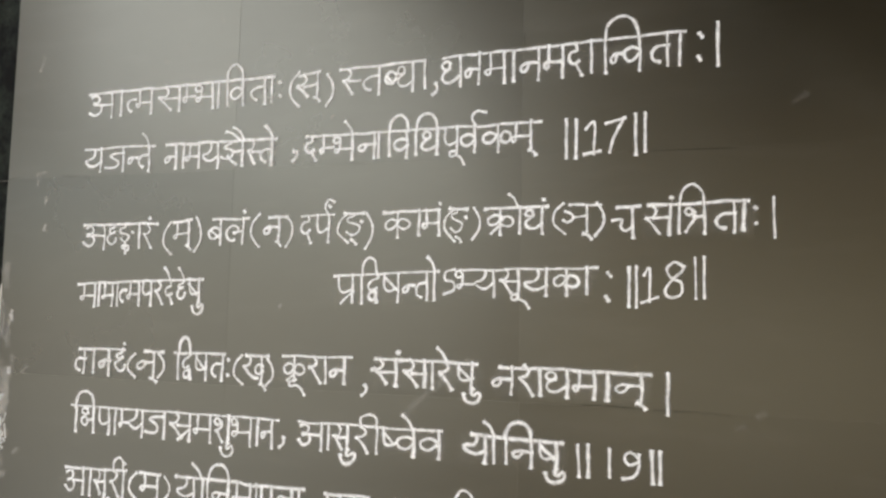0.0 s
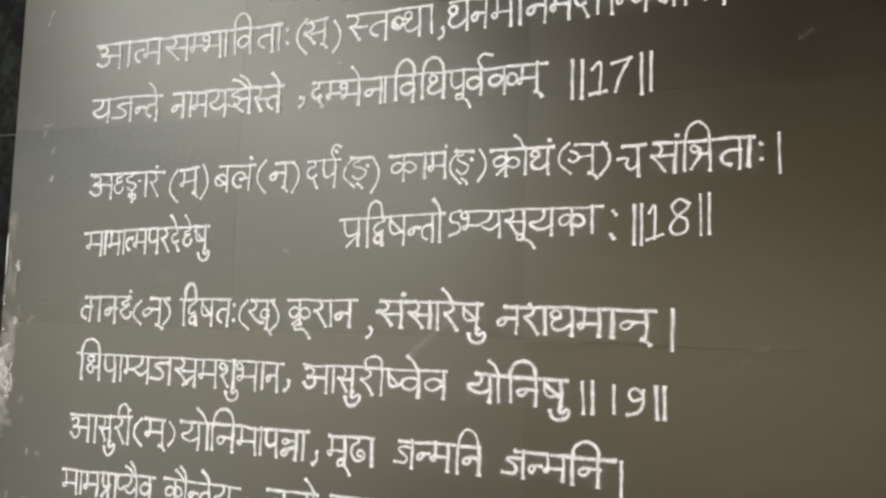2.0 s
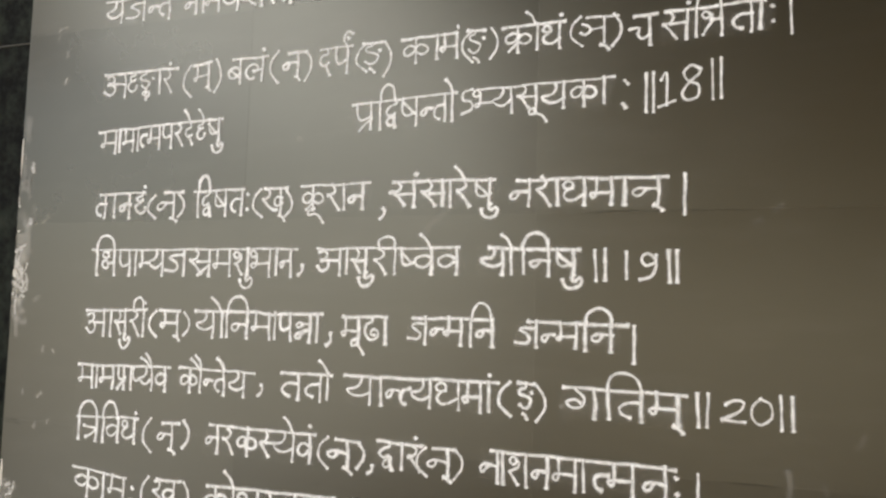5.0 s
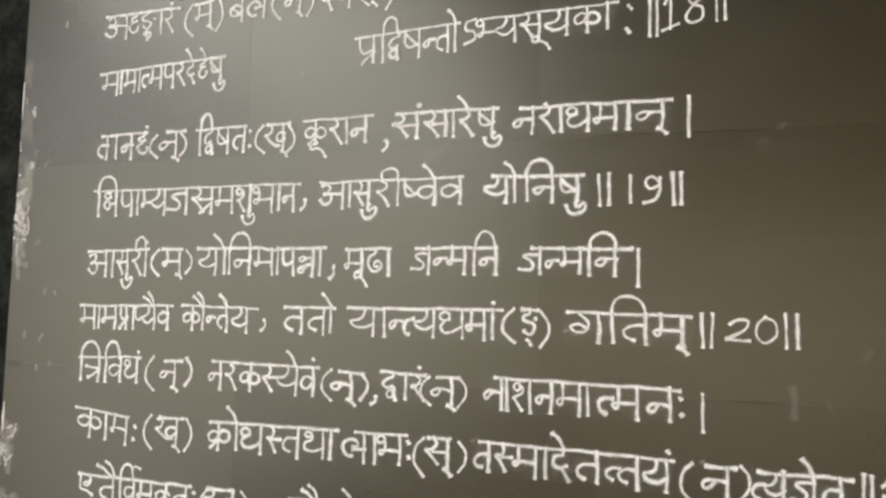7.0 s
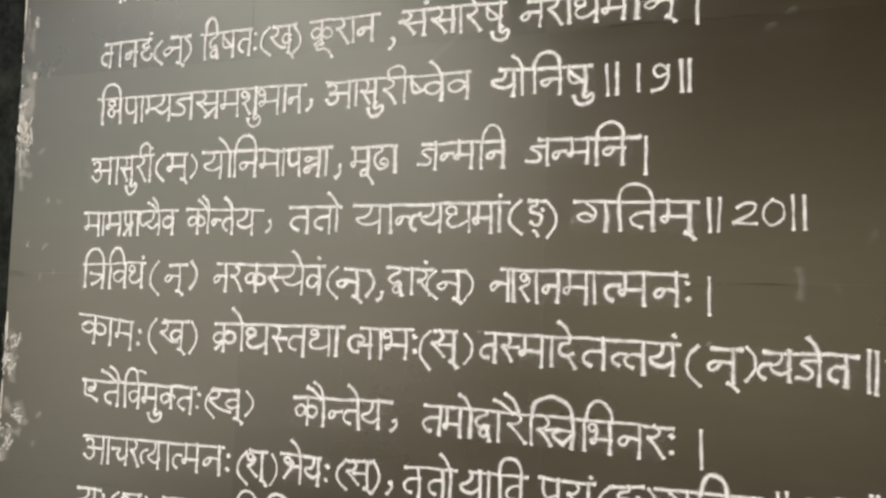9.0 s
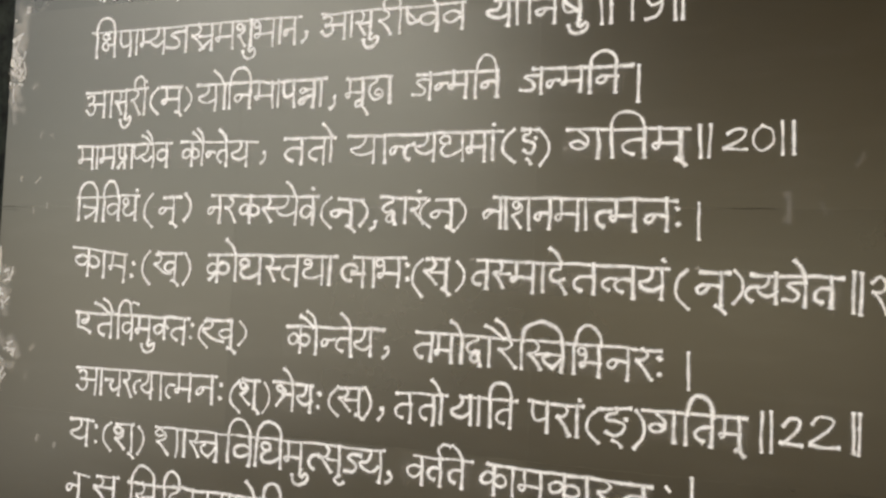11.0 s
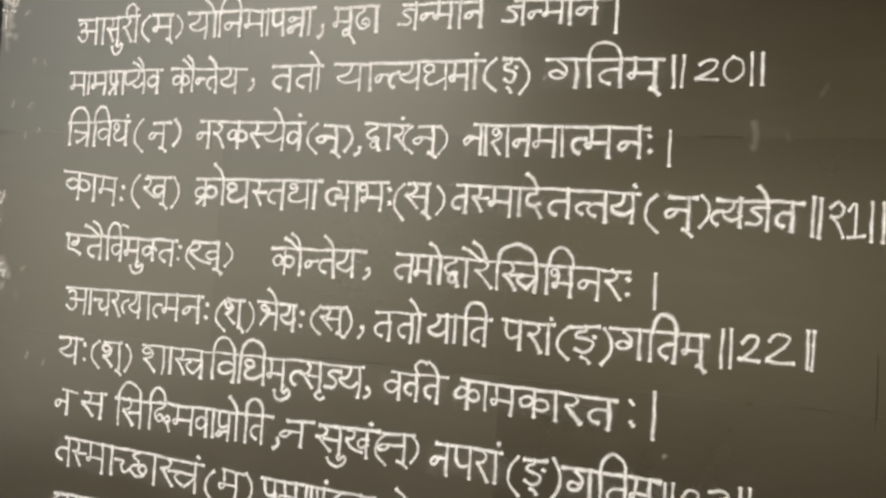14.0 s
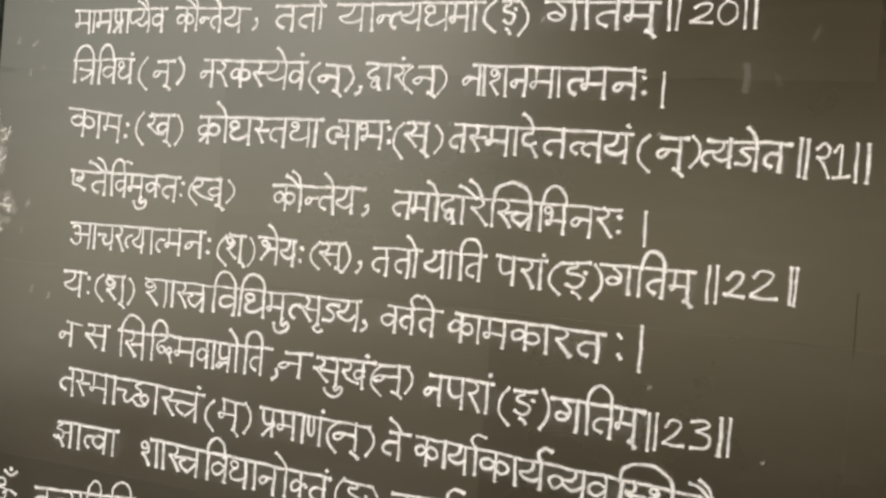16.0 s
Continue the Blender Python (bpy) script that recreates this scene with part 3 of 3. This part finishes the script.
write_line(0.053, 0.046, 1.06,
    ("क्षिपाम्यजस्रमशुभान", -1.215, 1.811, -0.711, 1.811, 0.053, (-1.202, -1.155, -1.115, -1.098, -1.032, -0.977, -0.914, -0.865, -0.824, -0.775, -0.757, -0.725)),
    (",", -0.702, 1.779, 0.028),
    ("आसुरीष्वेव", -0.667, 1.811, -0.378, 1.812, 0.049, (-0.619, -0.603, -0.564, None, -0.505, -0.431, -0.384)),
    ("योनिषु", -0.322, 1.811, -0.160, 1.807, 0.046, (-0.298, -0.281, -0.259, -0.215, -0.171)),
    ("॥|9॥", -0.133, 1.807, 0.002, 1.805, 0.053, (-0.133, -0.118, -0.081, -0.047, -0.012, 0.002)))
write_line(0.050, 0.047, 1.04,
    ("आसुरीं", -1.221, 1.681, -1.064, 1.686, 0.055, (-1.174, -1.154, -1.116, None, -1.07)),
    ("(", -1.044, 1.683, 0.054),
    (")", -0.963, 1.683, 0.048),
    ("म्", -1.029, 1.685, -0.980, 1.685, 0.050, (-0.985,)),
    ("योनिमापन्ना", -0.941, 1.686, -0.651, 1.684, 0.051, (-0.899, -0.877, -0.864, -0.819, -0.769, -0.754, -0.721, -0.677, -0.663)),
    (",", -0.635, 1.648, 0.030),
    ("मूढा", -0.607, 1.682, -0.516, 1.683, 0.049, (-0.575, None, -0.52)),
    ("जन्मनि", -0.465, 1.684, -0.312, 1.683, 0.047, (-0.439, -0.371, -0.352, -0.315)),
    ("जन्मनि", -0.249, 1.682, -0.078, 1.680, 0.045, (-0.235, -0.166, -0.149, -0.105)),
    ("।", -0.067, 1.679, 0.061))
write_line(0.048, 0.052, 1.04,
    ("मामप्राप्यैव", -1.234, 1.565, -0.996, 1.569, 0.048, (-1.195, -1.183, -1.141, -1.111, -1.095, -1.043, -1.008)),
    ("कौन्तेय", -0.973, 1.570, -0.795, 1.567, 0.047, (-0.947, -0.921, -0.865, -0.818)),
    (",", -0.782, 1.546, 0.031),
    ("ततो", -0.735, 1.570, -0.626, 1.572, 0.049, (-0.698, -0.651, -0.633)),
    ("यान्त्यधमां", -0.599, 1.572, -0.300, 1.574, 0.051, (-0.545, -0.524, -0.427, -0.375, -0.332, -0.316)),
    ("(", -0.287, 1.576, 0.059),
    (")", -0.224, 1.574, 0.062),
    ("ङ्", -0.265, 1.575, -0.235, 1.576, 0.05, (None,)),
    ("गतिम्", -0.186, 1.573, 0.016, 1.569, 0.049, (-0.134, -0.111, -0.056, -0.0)),
    ("॥20॥", 0.034, 1.574, 0.173, 1.577, 0.053, (0.034, 0.049, 0.089, 0.126, 0.158, 0.173)))
write_line(0.051, 0.055, 1.04,
    ("त्रिविधं", -1.228, 1.458, -1.070, 1.461, 0.051, (-1.223, -1.178, -1.158, -1.121, -1.078)),
    ("(", -1.044, 1.463, 0.067),
    (")", -0.952, 1.464, 0.056),
    ("न्", -1.008, 1.458, -0.966, 1.457, 0.050, (-0.984,)),
    ("नरकस्येवं", -0.893, 1.461, -0.656, 1.457, 0.053, (-0.874, None, -0.807, -0.705, -0.67)),
    ("(", -0.637, 1.456, 0.057),
    (")", -0.562, 1.450, 0.046),
    ("न्", -0.613, 1.454, -0.563, 1.448, 0.048, (-0.588,)),
    (",", -0.541, 1.412, 0.023),
    ("द्वारं", -0.527, 1.456, -0.440, 1.455, 0.048, (None, -0.48, None)),
    ("(", -0.439, 1.450, 0.049),
    (")", -0.372, 1.453, 0.050),
    ("न्", -0.419, 1.452, -0.376, 1.452, 0.046, (-0.391,)),
    ("नाशनमात्मनः", -0.311, 1.455, -0.002, 1.451, 0.053, (-0.302, -0.289, -0.247, -0.213, -0.163, -0.146, -0.067, -0.018)),
    ("।", 0.032, 1.447, 0.061))
write_line(0.051, 0.053, 1.06,
    ("कामः", -1.231, 1.353, -1.092, 1.338, 0.055, (-1.19, -1.148, -1.096)),
    ("(", -1.039, 1.346, 0.067),
    (")", -0.944, 1.344, 0.062),
    ("ख्", -1.014, 1.343, -0.956, 1.344, 0.052, (-0.973,)),
    ("क्रोधस्तथा", -0.892, 1.343, -0.611, 1.345, 0.054, (-0.872, -0.832, -0.776, -0.698, -0.641, -0.623)),
    ("लाभः", -0.576, 1.344, -0.473, 1.345, 0.053, (-0.557, -0.538, -0.487)),
    ("(", -0.450, 1.345, 0.067),
    (")", -0.369, 1.341, 0.052),
    ("स्", -0.432, 1.345, -0.391, 1.345, 0.050, (-0.396,)),
    ("तस्मादेतत्त्रयं", -0.337, 1.345, -0.012, 1.339, 0.050, (-0.32, -0.239, -0.221, None, -0.136, -0.071, -0.024)),
    ("(", 0.011, 1.337, 0.065),
    (")", 0.092, 1.339, 0.054),
    ("न्", 0.037, 1.336, 0.082, 1.335, 0.053, (0.067,)),
    ("त्यजेत", 0.114, 1.333, 0.245, 1.331, 0.046, (0.151, 0.192, 0.228)))
write_line(0.050, 0.050, 0.98,
    ("॥२1॥", 0.259, 1.341, 0.359, 1.335, 0.063, (0.259, 0.27, 0.294, 0.321, 0.343, 0.359)))
write_line(0.052, 0.054, 1.02,
    ("एतैर्विमुक्तः", -1.212, 1.215, -0.931, 1.213, 0.049, (None, -1.121, -1.102, -1.07, -1.025, -0.943)),
    ("(", -0.896, 1.213, 0.053),
    (")", -0.809, 1.215, 0.047),
    ("ख्", -0.891, 1.215, -0.834, 1.215, 0.051, (-0.833,)),
    ("कौन्तेय", -0.709, 1.211, -0.510, 1.213, 0.051, (-0.683, -0.647, -0.578, -0.537)),
    (",", -0.505, 1.183, 0.029),
    ("तमोद्वारैस्त्रिभिनरः", -0.447, 1.213, -0.021, 1.205, 0.050, (-0.42, -0.383, -0.363, None, -0.31, None, -0.251, -0.182, -0.162, -0.12, -0.074, None)),
    ("।", 0.025, 1.205, 0.059))
write_line(0.055, 0.053, 1.02,
    ("आचरत्यात्मनः", -1.202, 1.100, -0.860, 1.103, 0.053, (-1.152, -1.136, -1.09, None, -1.013, -0.991, -0.92, -0.868)),
    ("(", -0.816, 1.101, 0.062),
    (")", -0.748, 1.100, 0.056),
    ("श्", -0.802, 1.103, -0.764, 1.102, 0.050, (-0.771,)),
    ("श्रेयः", -0.733, 1.104, -0.650, 1.101, 0.049, (-0.691, -0.652)),
    ("(", -0.605, 1.102, 0.054),
    (")", -0.539, 1.105, 0.057),
    ("स्", -0.592, 1.102, -0.549, 1.105, 0.046, (-0.555,)),
    (",", -0.512, 1.072, 0.029),
    ("ततो", -0.481, 1.102, -0.384, 1.105, 0.051, (-0.452, -0.411, -0.396)),
    ("याति", -0.360, 1.105, -0.258, 1.106, 0.049, (-0.34, -0.324, -0.307, -0.268)),
    ("परां", -0.237, 1.106, -0.145, 1.105, 0.051, (-0.205, None, -0.154)),
    ("(", -0.125, 1.101, 0.056),
    (")", -0.052, 1.105, 0.061),
    ("ङ्", -0.116, 1.103, -0.067, 1.107, 0.05, (None,)),
    ("गतिम्", -0.049, 1.106, 0.111, 1.107, 0.048, (-0.002, 0.02, 0.059, 0.098)),
    ("॥22॥", 0.132, 1.119, 0.270, 1.129, 0.062, (0.132, 0.147, 0.175, 0.219, 0.26, 0.27)))
write_line(0.055, 0.051, 1.04,
    ("यः", -1.210, 0.994, -1.151, 0.994, 0.054, (-1.166,)),
    ("(", -1.114, 0.993, 0.058),
    (")", -1.031, 0.991, 0.053),
    ("श्", -1.093, 0.992, -1.051, 0.993, 0.053, (-1.055,)),
    ("शास्त्रविधिमुत्सृज्य", -0.996, 0.995, -0.500, 0.995, 0.053, (-0.946, -0.927, -0.853, -0.827, -0.779, -0.765, -0.712, -0.667, -0.588, -0.509)),
    (",", -0.491, 0.959, 0.026),
    ("वर्तते", -0.442, 0.993, -0.333, 0.993, 0.047, (-0.428, -0.391, -0.351)),
    ("कामकारत", -0.307, 0.992, -0.030, 0.984, 0.049, (-0.293, -0.26, -0.213, -0.174, -0.134, None, -0.043)),
    (":", -0.006, 0.988, 0.045),
    ("।", 0.031, 1.007, 0.080))
write_line(0.049, 0.055, 1.02,
    ("न", -1.192, 0.882, -1.154, 0.879, 0.050, (-1.179,)),
    ("स", -1.134, 0.882, -1.079, 0.883, 0.052, (-1.095,)),
    ("सिद्धिमवाप्नोति", -1.054, 0.879, -0.684, 0.881, 0.055, (-1.047, -0.993, -0.968, None, -0.868, -0.834, -0.817, -0.781, -0.763, -0.744, -0.706)),
    (",", -0.674, 0.842, 0.032),
    ("न", -0.652, 0.879, -0.595, 0.881, 0.047, (-0.62,)),
    ("सुखं", -0.582, 0.877, -0.459, 0.880, 0.050, (-0.539, -0.482)),
    ("(", -0.453, 0.878, 0.056),
    (")", -0.388, 0.881, 0.050),
    ("न्", -0.451, 0.879, -0.390, 0.881, 0.048, (-0.412,)),
    ("नपरां", -0.347, 0.873, -0.225, 0.871, 0.055, (-0.325, -0.282, None, -0.234)),
    ("(", -0.201, 0.868, 0.068),
    (")", -0.128, 0.873, 0.071),
    ("ङ्", -0.184, 0.866, -0.144, 0.868, 0.05, (None,)),
    ("गतिम्", -0.116, 0.861, 0.047, 0.859, 0.054, (-0.069, -0.052, -0.01, 0.029)),
    ("॥23॥", 0.055, 0.857, 0.187, 0.868, 0.064, (0.055, 0.069, 0.097, 0.139, 0.172, 0.187)))
write_line(0.056, 0.050, 1.04,
    ("तस्माच्छास्त्रं", -1.175, 0.781, -0.832, 0.768, 0.058, (-1.167, -1.078, -1.056, None, -0.949, -0.85)),
    ("(", -0.815, 0.762, 0.061),
    (")", -0.728, 0.766, 0.060),
    ("म्", -0.787, 0.765, -0.738, 0.762, 0.053, (-0.756,)),
    ("प्रमाणं", -0.699, 0.762, -0.520, 0.758, 0.053, (-0.667, -0.622, -0.602, -0.564)),
    ("(", -0.538, 0.754, 0.057),
    (")", -0.458, 0.756, 0.055),
    ("न्", -0.514, 0.759, -0.460, 0.756, 0.052, (-0.489,)),
    ("ते", -0.417, 0.754, -0.377, 0.754, 0.048, (-0.399,)),
    ("कार्याकार्यव्यवस्थितौ", -0.364, 0.754, 0.149, 0.729, 0.049, (-0.342, -0.309, -0.266, -0.248, -0.208, -0.172, -0.124, -0.049, -0.01, 0.015, 0.105, None, None)))
write_line(0.057, 0.052, 1.04,
    ("ज्ञात्वा", -1.194, 0.662, -1.036, 0.662, 0.053, (-1.161, -1.138, -1.069, -1.046)),
    ("शास्त्रविधानोक्तं", -0.952, 0.657, -0.534, 0.645, 0.055, (-0.934, -0.917, -0.838, -0.812, -0.772, -0.721, -0.7, -0.654, -0.629, -0.545)),
    ("(", -0.512, 0.653, 0.068),
    (")", -0.440, 0.645, 0.068),
    ("ङ्", -0.502, 0.647, -0.450, 0.643),
    ("कर्म", -0.403, 0.639, -0.274, 0.640))
write_line(0.052, 0.052, 1.02,
    ("ॐ", -1.360, 0.505, -1.298, 0.506),
    ("तत्सदिति", -1.243, 0.507, -0.981, 0.526))

# ---- wear: dust, smears, chipped rim, open bits of joints ----
def rub(name, width, mat, *points, label=""):
    """A smear or scratch along a line of (x, z) points on the board."""
    ob = new(name, ribbon_mesh(name, [glide(points, 0.006)], width, mat, pen, 0.0007))
    ob.parent = board
    if label:
        tagged(ob, label)
    return ob

# wiped streaks and faint scuffs
rub("chalk_smear", 0.020, SMEAR, (-0.455, 1.835), (-0.40, 1.885), (-0.33, 1.940), label="faint wiped smear of chalk dust")
rub("chalk_smear", 0.014, SMEAR, (0.164, 1.462), (0.168, 1.440), (0.166, 1.418), label="faint wiped smear of chalk dust")
rub("chalk_smear", 0.010, HAZE, (0.214, 1.446), (0.220, 1.430))
rub("chalk_smear", 0.012, HAZE, (0.262, 1.505), (0.272, 1.522))
rub("chalk_smear", 0.012, HAZE, (0.208, 2.374), (0.228, 2.386))
rub("chalk_smear", 0.014, HAZE, (0.150, 1.870), (0.160, 1.876))
rub("chalk_smear", 0.014, HAZE, (0.118, 1.850), (0.130, 1.854))
rub("chalk_smear", 0.014, HAZE, (-0.885, 2.632), (-0.878, 2.615), (-0.888, 2.600))
for x, z, dx, dz in ((-1.362, 2.552, 0.010, 0.030), (-1.324, 2.262, 0.0, -0.014), (-1.322, 2.198, -0.003, -0.010), (-0.965, 2.575, 0.006, 0.004),
                     (-1.352, 2.315, 0.022, 0.003), (-1.02, 2.545, 0.005, 0.002), (-1.36, 1.875, 0.014, 0.012), (-1.37, 1.70, 0.010, 0.010),
                     (-1.31, 1.595, 0.004, -0.006), (-1.345, 1.49, 0.012, 0.010), (-1.33, 1.13, 0.006, 0.008), (-1.30, 0.94, 0.004, 0.012)):
    rub("chalk_mark", 0.010, DUST, (x, z), (x + dx * 0.5 + 0.001, z + dz * 0.5), (x + dx, z + dz))
for x, z in ((-0.62, 2.40), (-0.70, 2.44), (-1.05, 2.33), (-0.19, 1.54), (0.03, 1.34), (-0.35, 1.345), (0.05, 0.90), (0.24, 0.80), (-0.72, 2.03), (-0.55, 1.10), (-0.90, 0.86)):
    rub("chalk_speck", 0.009, DUST, (x, z), (x + 0.004, z + 0.002))

# joints that stand open here and there
for x0, z0, x1, z1, w in ((-1.436, 2.307, -1.395, 2.309, 0.0030), (-1.28, 2.306, -1.245, 2.307, 0.0016), (-0.05, 2.3045, 0.112, 2.303, 0.0017),
                          (-0.13, 1.8735, -0.02, 1.872, 0.0022), (-0.01, 1.8715, 0.045, 1.871, 0.0018), (0.065, 1.871, 0.11, 1.869, 0.0014),
                          (0.085, 1.4375, 0.146, 1.437, 0.0022), (-1.436, 1.438, -1.398, 1.437, 0.0030), (-1.43, 1.432, -1.39, 1.430, 0.0020),
                          (0.363, 1.095, 0.3635, 0.998, 0.0030), (0.24, 1.0045, 0.31, 1.0035, 0.0014), (-0.236, 2.530, -0.2365, 2.500, 0.0030),
                          (-0.75, 1.0045, -0.30, 1.0035, 0.0010), (-0.62, 2.306, -0.24, 2.305, 0.0008)):
    rub("open_joint", w * 1.5, CRACK, (x0, z0), ((x0 + x1) / 2, (z0 + z1) / 2 + 0.0008), (x1, z1), label="dark open joint between two panels")

# paint chipped off the board's left rim, bare pale ground showing
def chip(x, z, wide, high, seed, mat=CHIP):
    r = random.Random(seed)
    bm = bmesh.new()
    n = 14
    ring = []
    for i in range(n):
        a = 2 * math.pi * i / n
        k = r.uniform(0.6, 1.15)
        ring.append(bm.verts.new((max(X0 - 0.001, x + 0.5 * wide * k * math.cos(a)), -0.0006, z + 0.5 * high * k * math.sin(a))))
    mid = bm.verts.new((x, -0.0013, z))
    low = [bm.verts.new((v.co.x, 0.004, v.co.z)) for v in ring]
    for i in range(n):
        j = (i + 1) % n
        bm.faces.new((mid, ring[j], ring[i]))
        bm.faces.new((ring[i], ring[j], low[j], low[i]))
    bmesh.ops.recalc_face_normals(bm, faces=bm.faces)
    part("paint_chip", bm, mat, board)

chips = random.Random(8)
for z_mid, spread_z, count, size in ((2.02, 0.06, 3, 0.008), (1.93, 0.05, 3, 0.010), (1.80, 0.05, 5, 0.014), (1.745, 0.04, 5, 0.018),
                                     (1.235, 0.04, 5, 0.013), (1.12, 0.05, 4, 0.012), (1.00, 0.06, 3, 0.008)):
    for _ in range(count):
        z = chips.gauss(z_mid, spread_z * 0.5)
        s = size * chips.uniform(0.25, 0.75)
        chip(X0 + abs(chips.gauss(0, size * 0.4)) + 0.001, z, s * 0.8, s * chips.uniform(0.7, 2.0), chips.random())
chip(X0 + 0.005, 1.320, 0.010, 0.068, 3)
chip(X0 + 0.002, 2.03, 0.005, 0.12, 4)
chip(X0 + 0.002, 1.17, 0.005, 0.09, 6)

def dust_patch(x, z, wide, high, strokes, mat, thick):
    """A cloudy patch of chalk on the rim: short crossing smears."""
    lines = []
    for _ in range(strokes):
        a, cx, cz = chips.uniform(-0.5, 2.2), X0 + x + chips.uniform(-0.5, 0.5) * wide, z + chips.uniform(-0.5, 0.5) * high
        d = Vector((math.cos(a) * wide, math.sin(a) * high)) * chips.uniform(0.12, 0.32)
        bend = Vector((-d.y, d.x)) * chips.uniform(-0.2, 0.2)
        mid = Vector((cx, cz))
        line = [mid - d, mid + bend, mid + d]
        lines.append(glide([Vector((max(X0 + 0.002, p.x), p.y)) for p in line], 0.004))
    for k, line in enumerate(lines):
        ob = new("chalk_smear", ribbon_mesh("chalk_smear", [line], thick * chips.uniform(0.6, 1.2), mat, chips, 0.0007 + 0.00006 * k))
        ob.parent = board
        tagged(ob, "cloudy chalk dust rubbed on the worn rim")

for x, z, wide, high in ((0.018, 1.95, 0.035, 0.08), (0.03, 1.88, 0.04, 0.05), (0.022, 1.77, 0.045, 0.13), (0.026, 1.73, 0.05, 0.07), (0.018, 1.655, 0.04, 0.07),
                         (0.024, 1.28, 0.04, 0.06), (0.026, 1.235, 0.05, 0.06), (0.045, 1.13, 0.05, 0.05), (0.028, 1.08, 0.05, 0.08), (0.012, 2.03, 0.02, 0.14)):
    dust_patch(x, z, wide, high, 4, SMEAR if z > 1.85 else DUST, 0.024)
for x, z, wide, high, n in ((0.014, 1.818, 0.030, 0.016, 3), (0.012, 1.775, 0.022, 0.06, 5), (0.026, 1.752, 0.030, 0.05, 5), (0.034, 1.722, 0.026, 0.035, 6), (0.010, 1.73, 0.014, 0.09, 4),
                            (0.031, 1.288, 0.026, 0.026, 5), (0.016, 1.236, 0.032, 0.036, 7), (0.050, 1.131, 0.030, 0.026, 6), (0.022, 1.085, 0.032, 0.05, 6), (0.012, 1.04, 0.016, 0.03, 2),
                            (0.041, 2.002, 0.010, 0.022, 2), (0.045, 1.877, 0.014, 0.012, 2), (0.060, 1.128, 0.016, 0.024, 3)):
    dust_patch(x, z, wide, high, n + 1, RIM, 0.012)
for x, z in ((0.118, 2.258), (0.118, 2.194), (0.087, 2.296), (0.187, 0.935), (0.126, 1.44), (0.098, 1.073), (0.05, 1.499), (0.10, 1.595), (0.09, 1.43)):
    rub("chalk_speck", 0.009, DUST, (X0 + x, z - 0.005), (X0 + x + 0.002, z + 0.005))
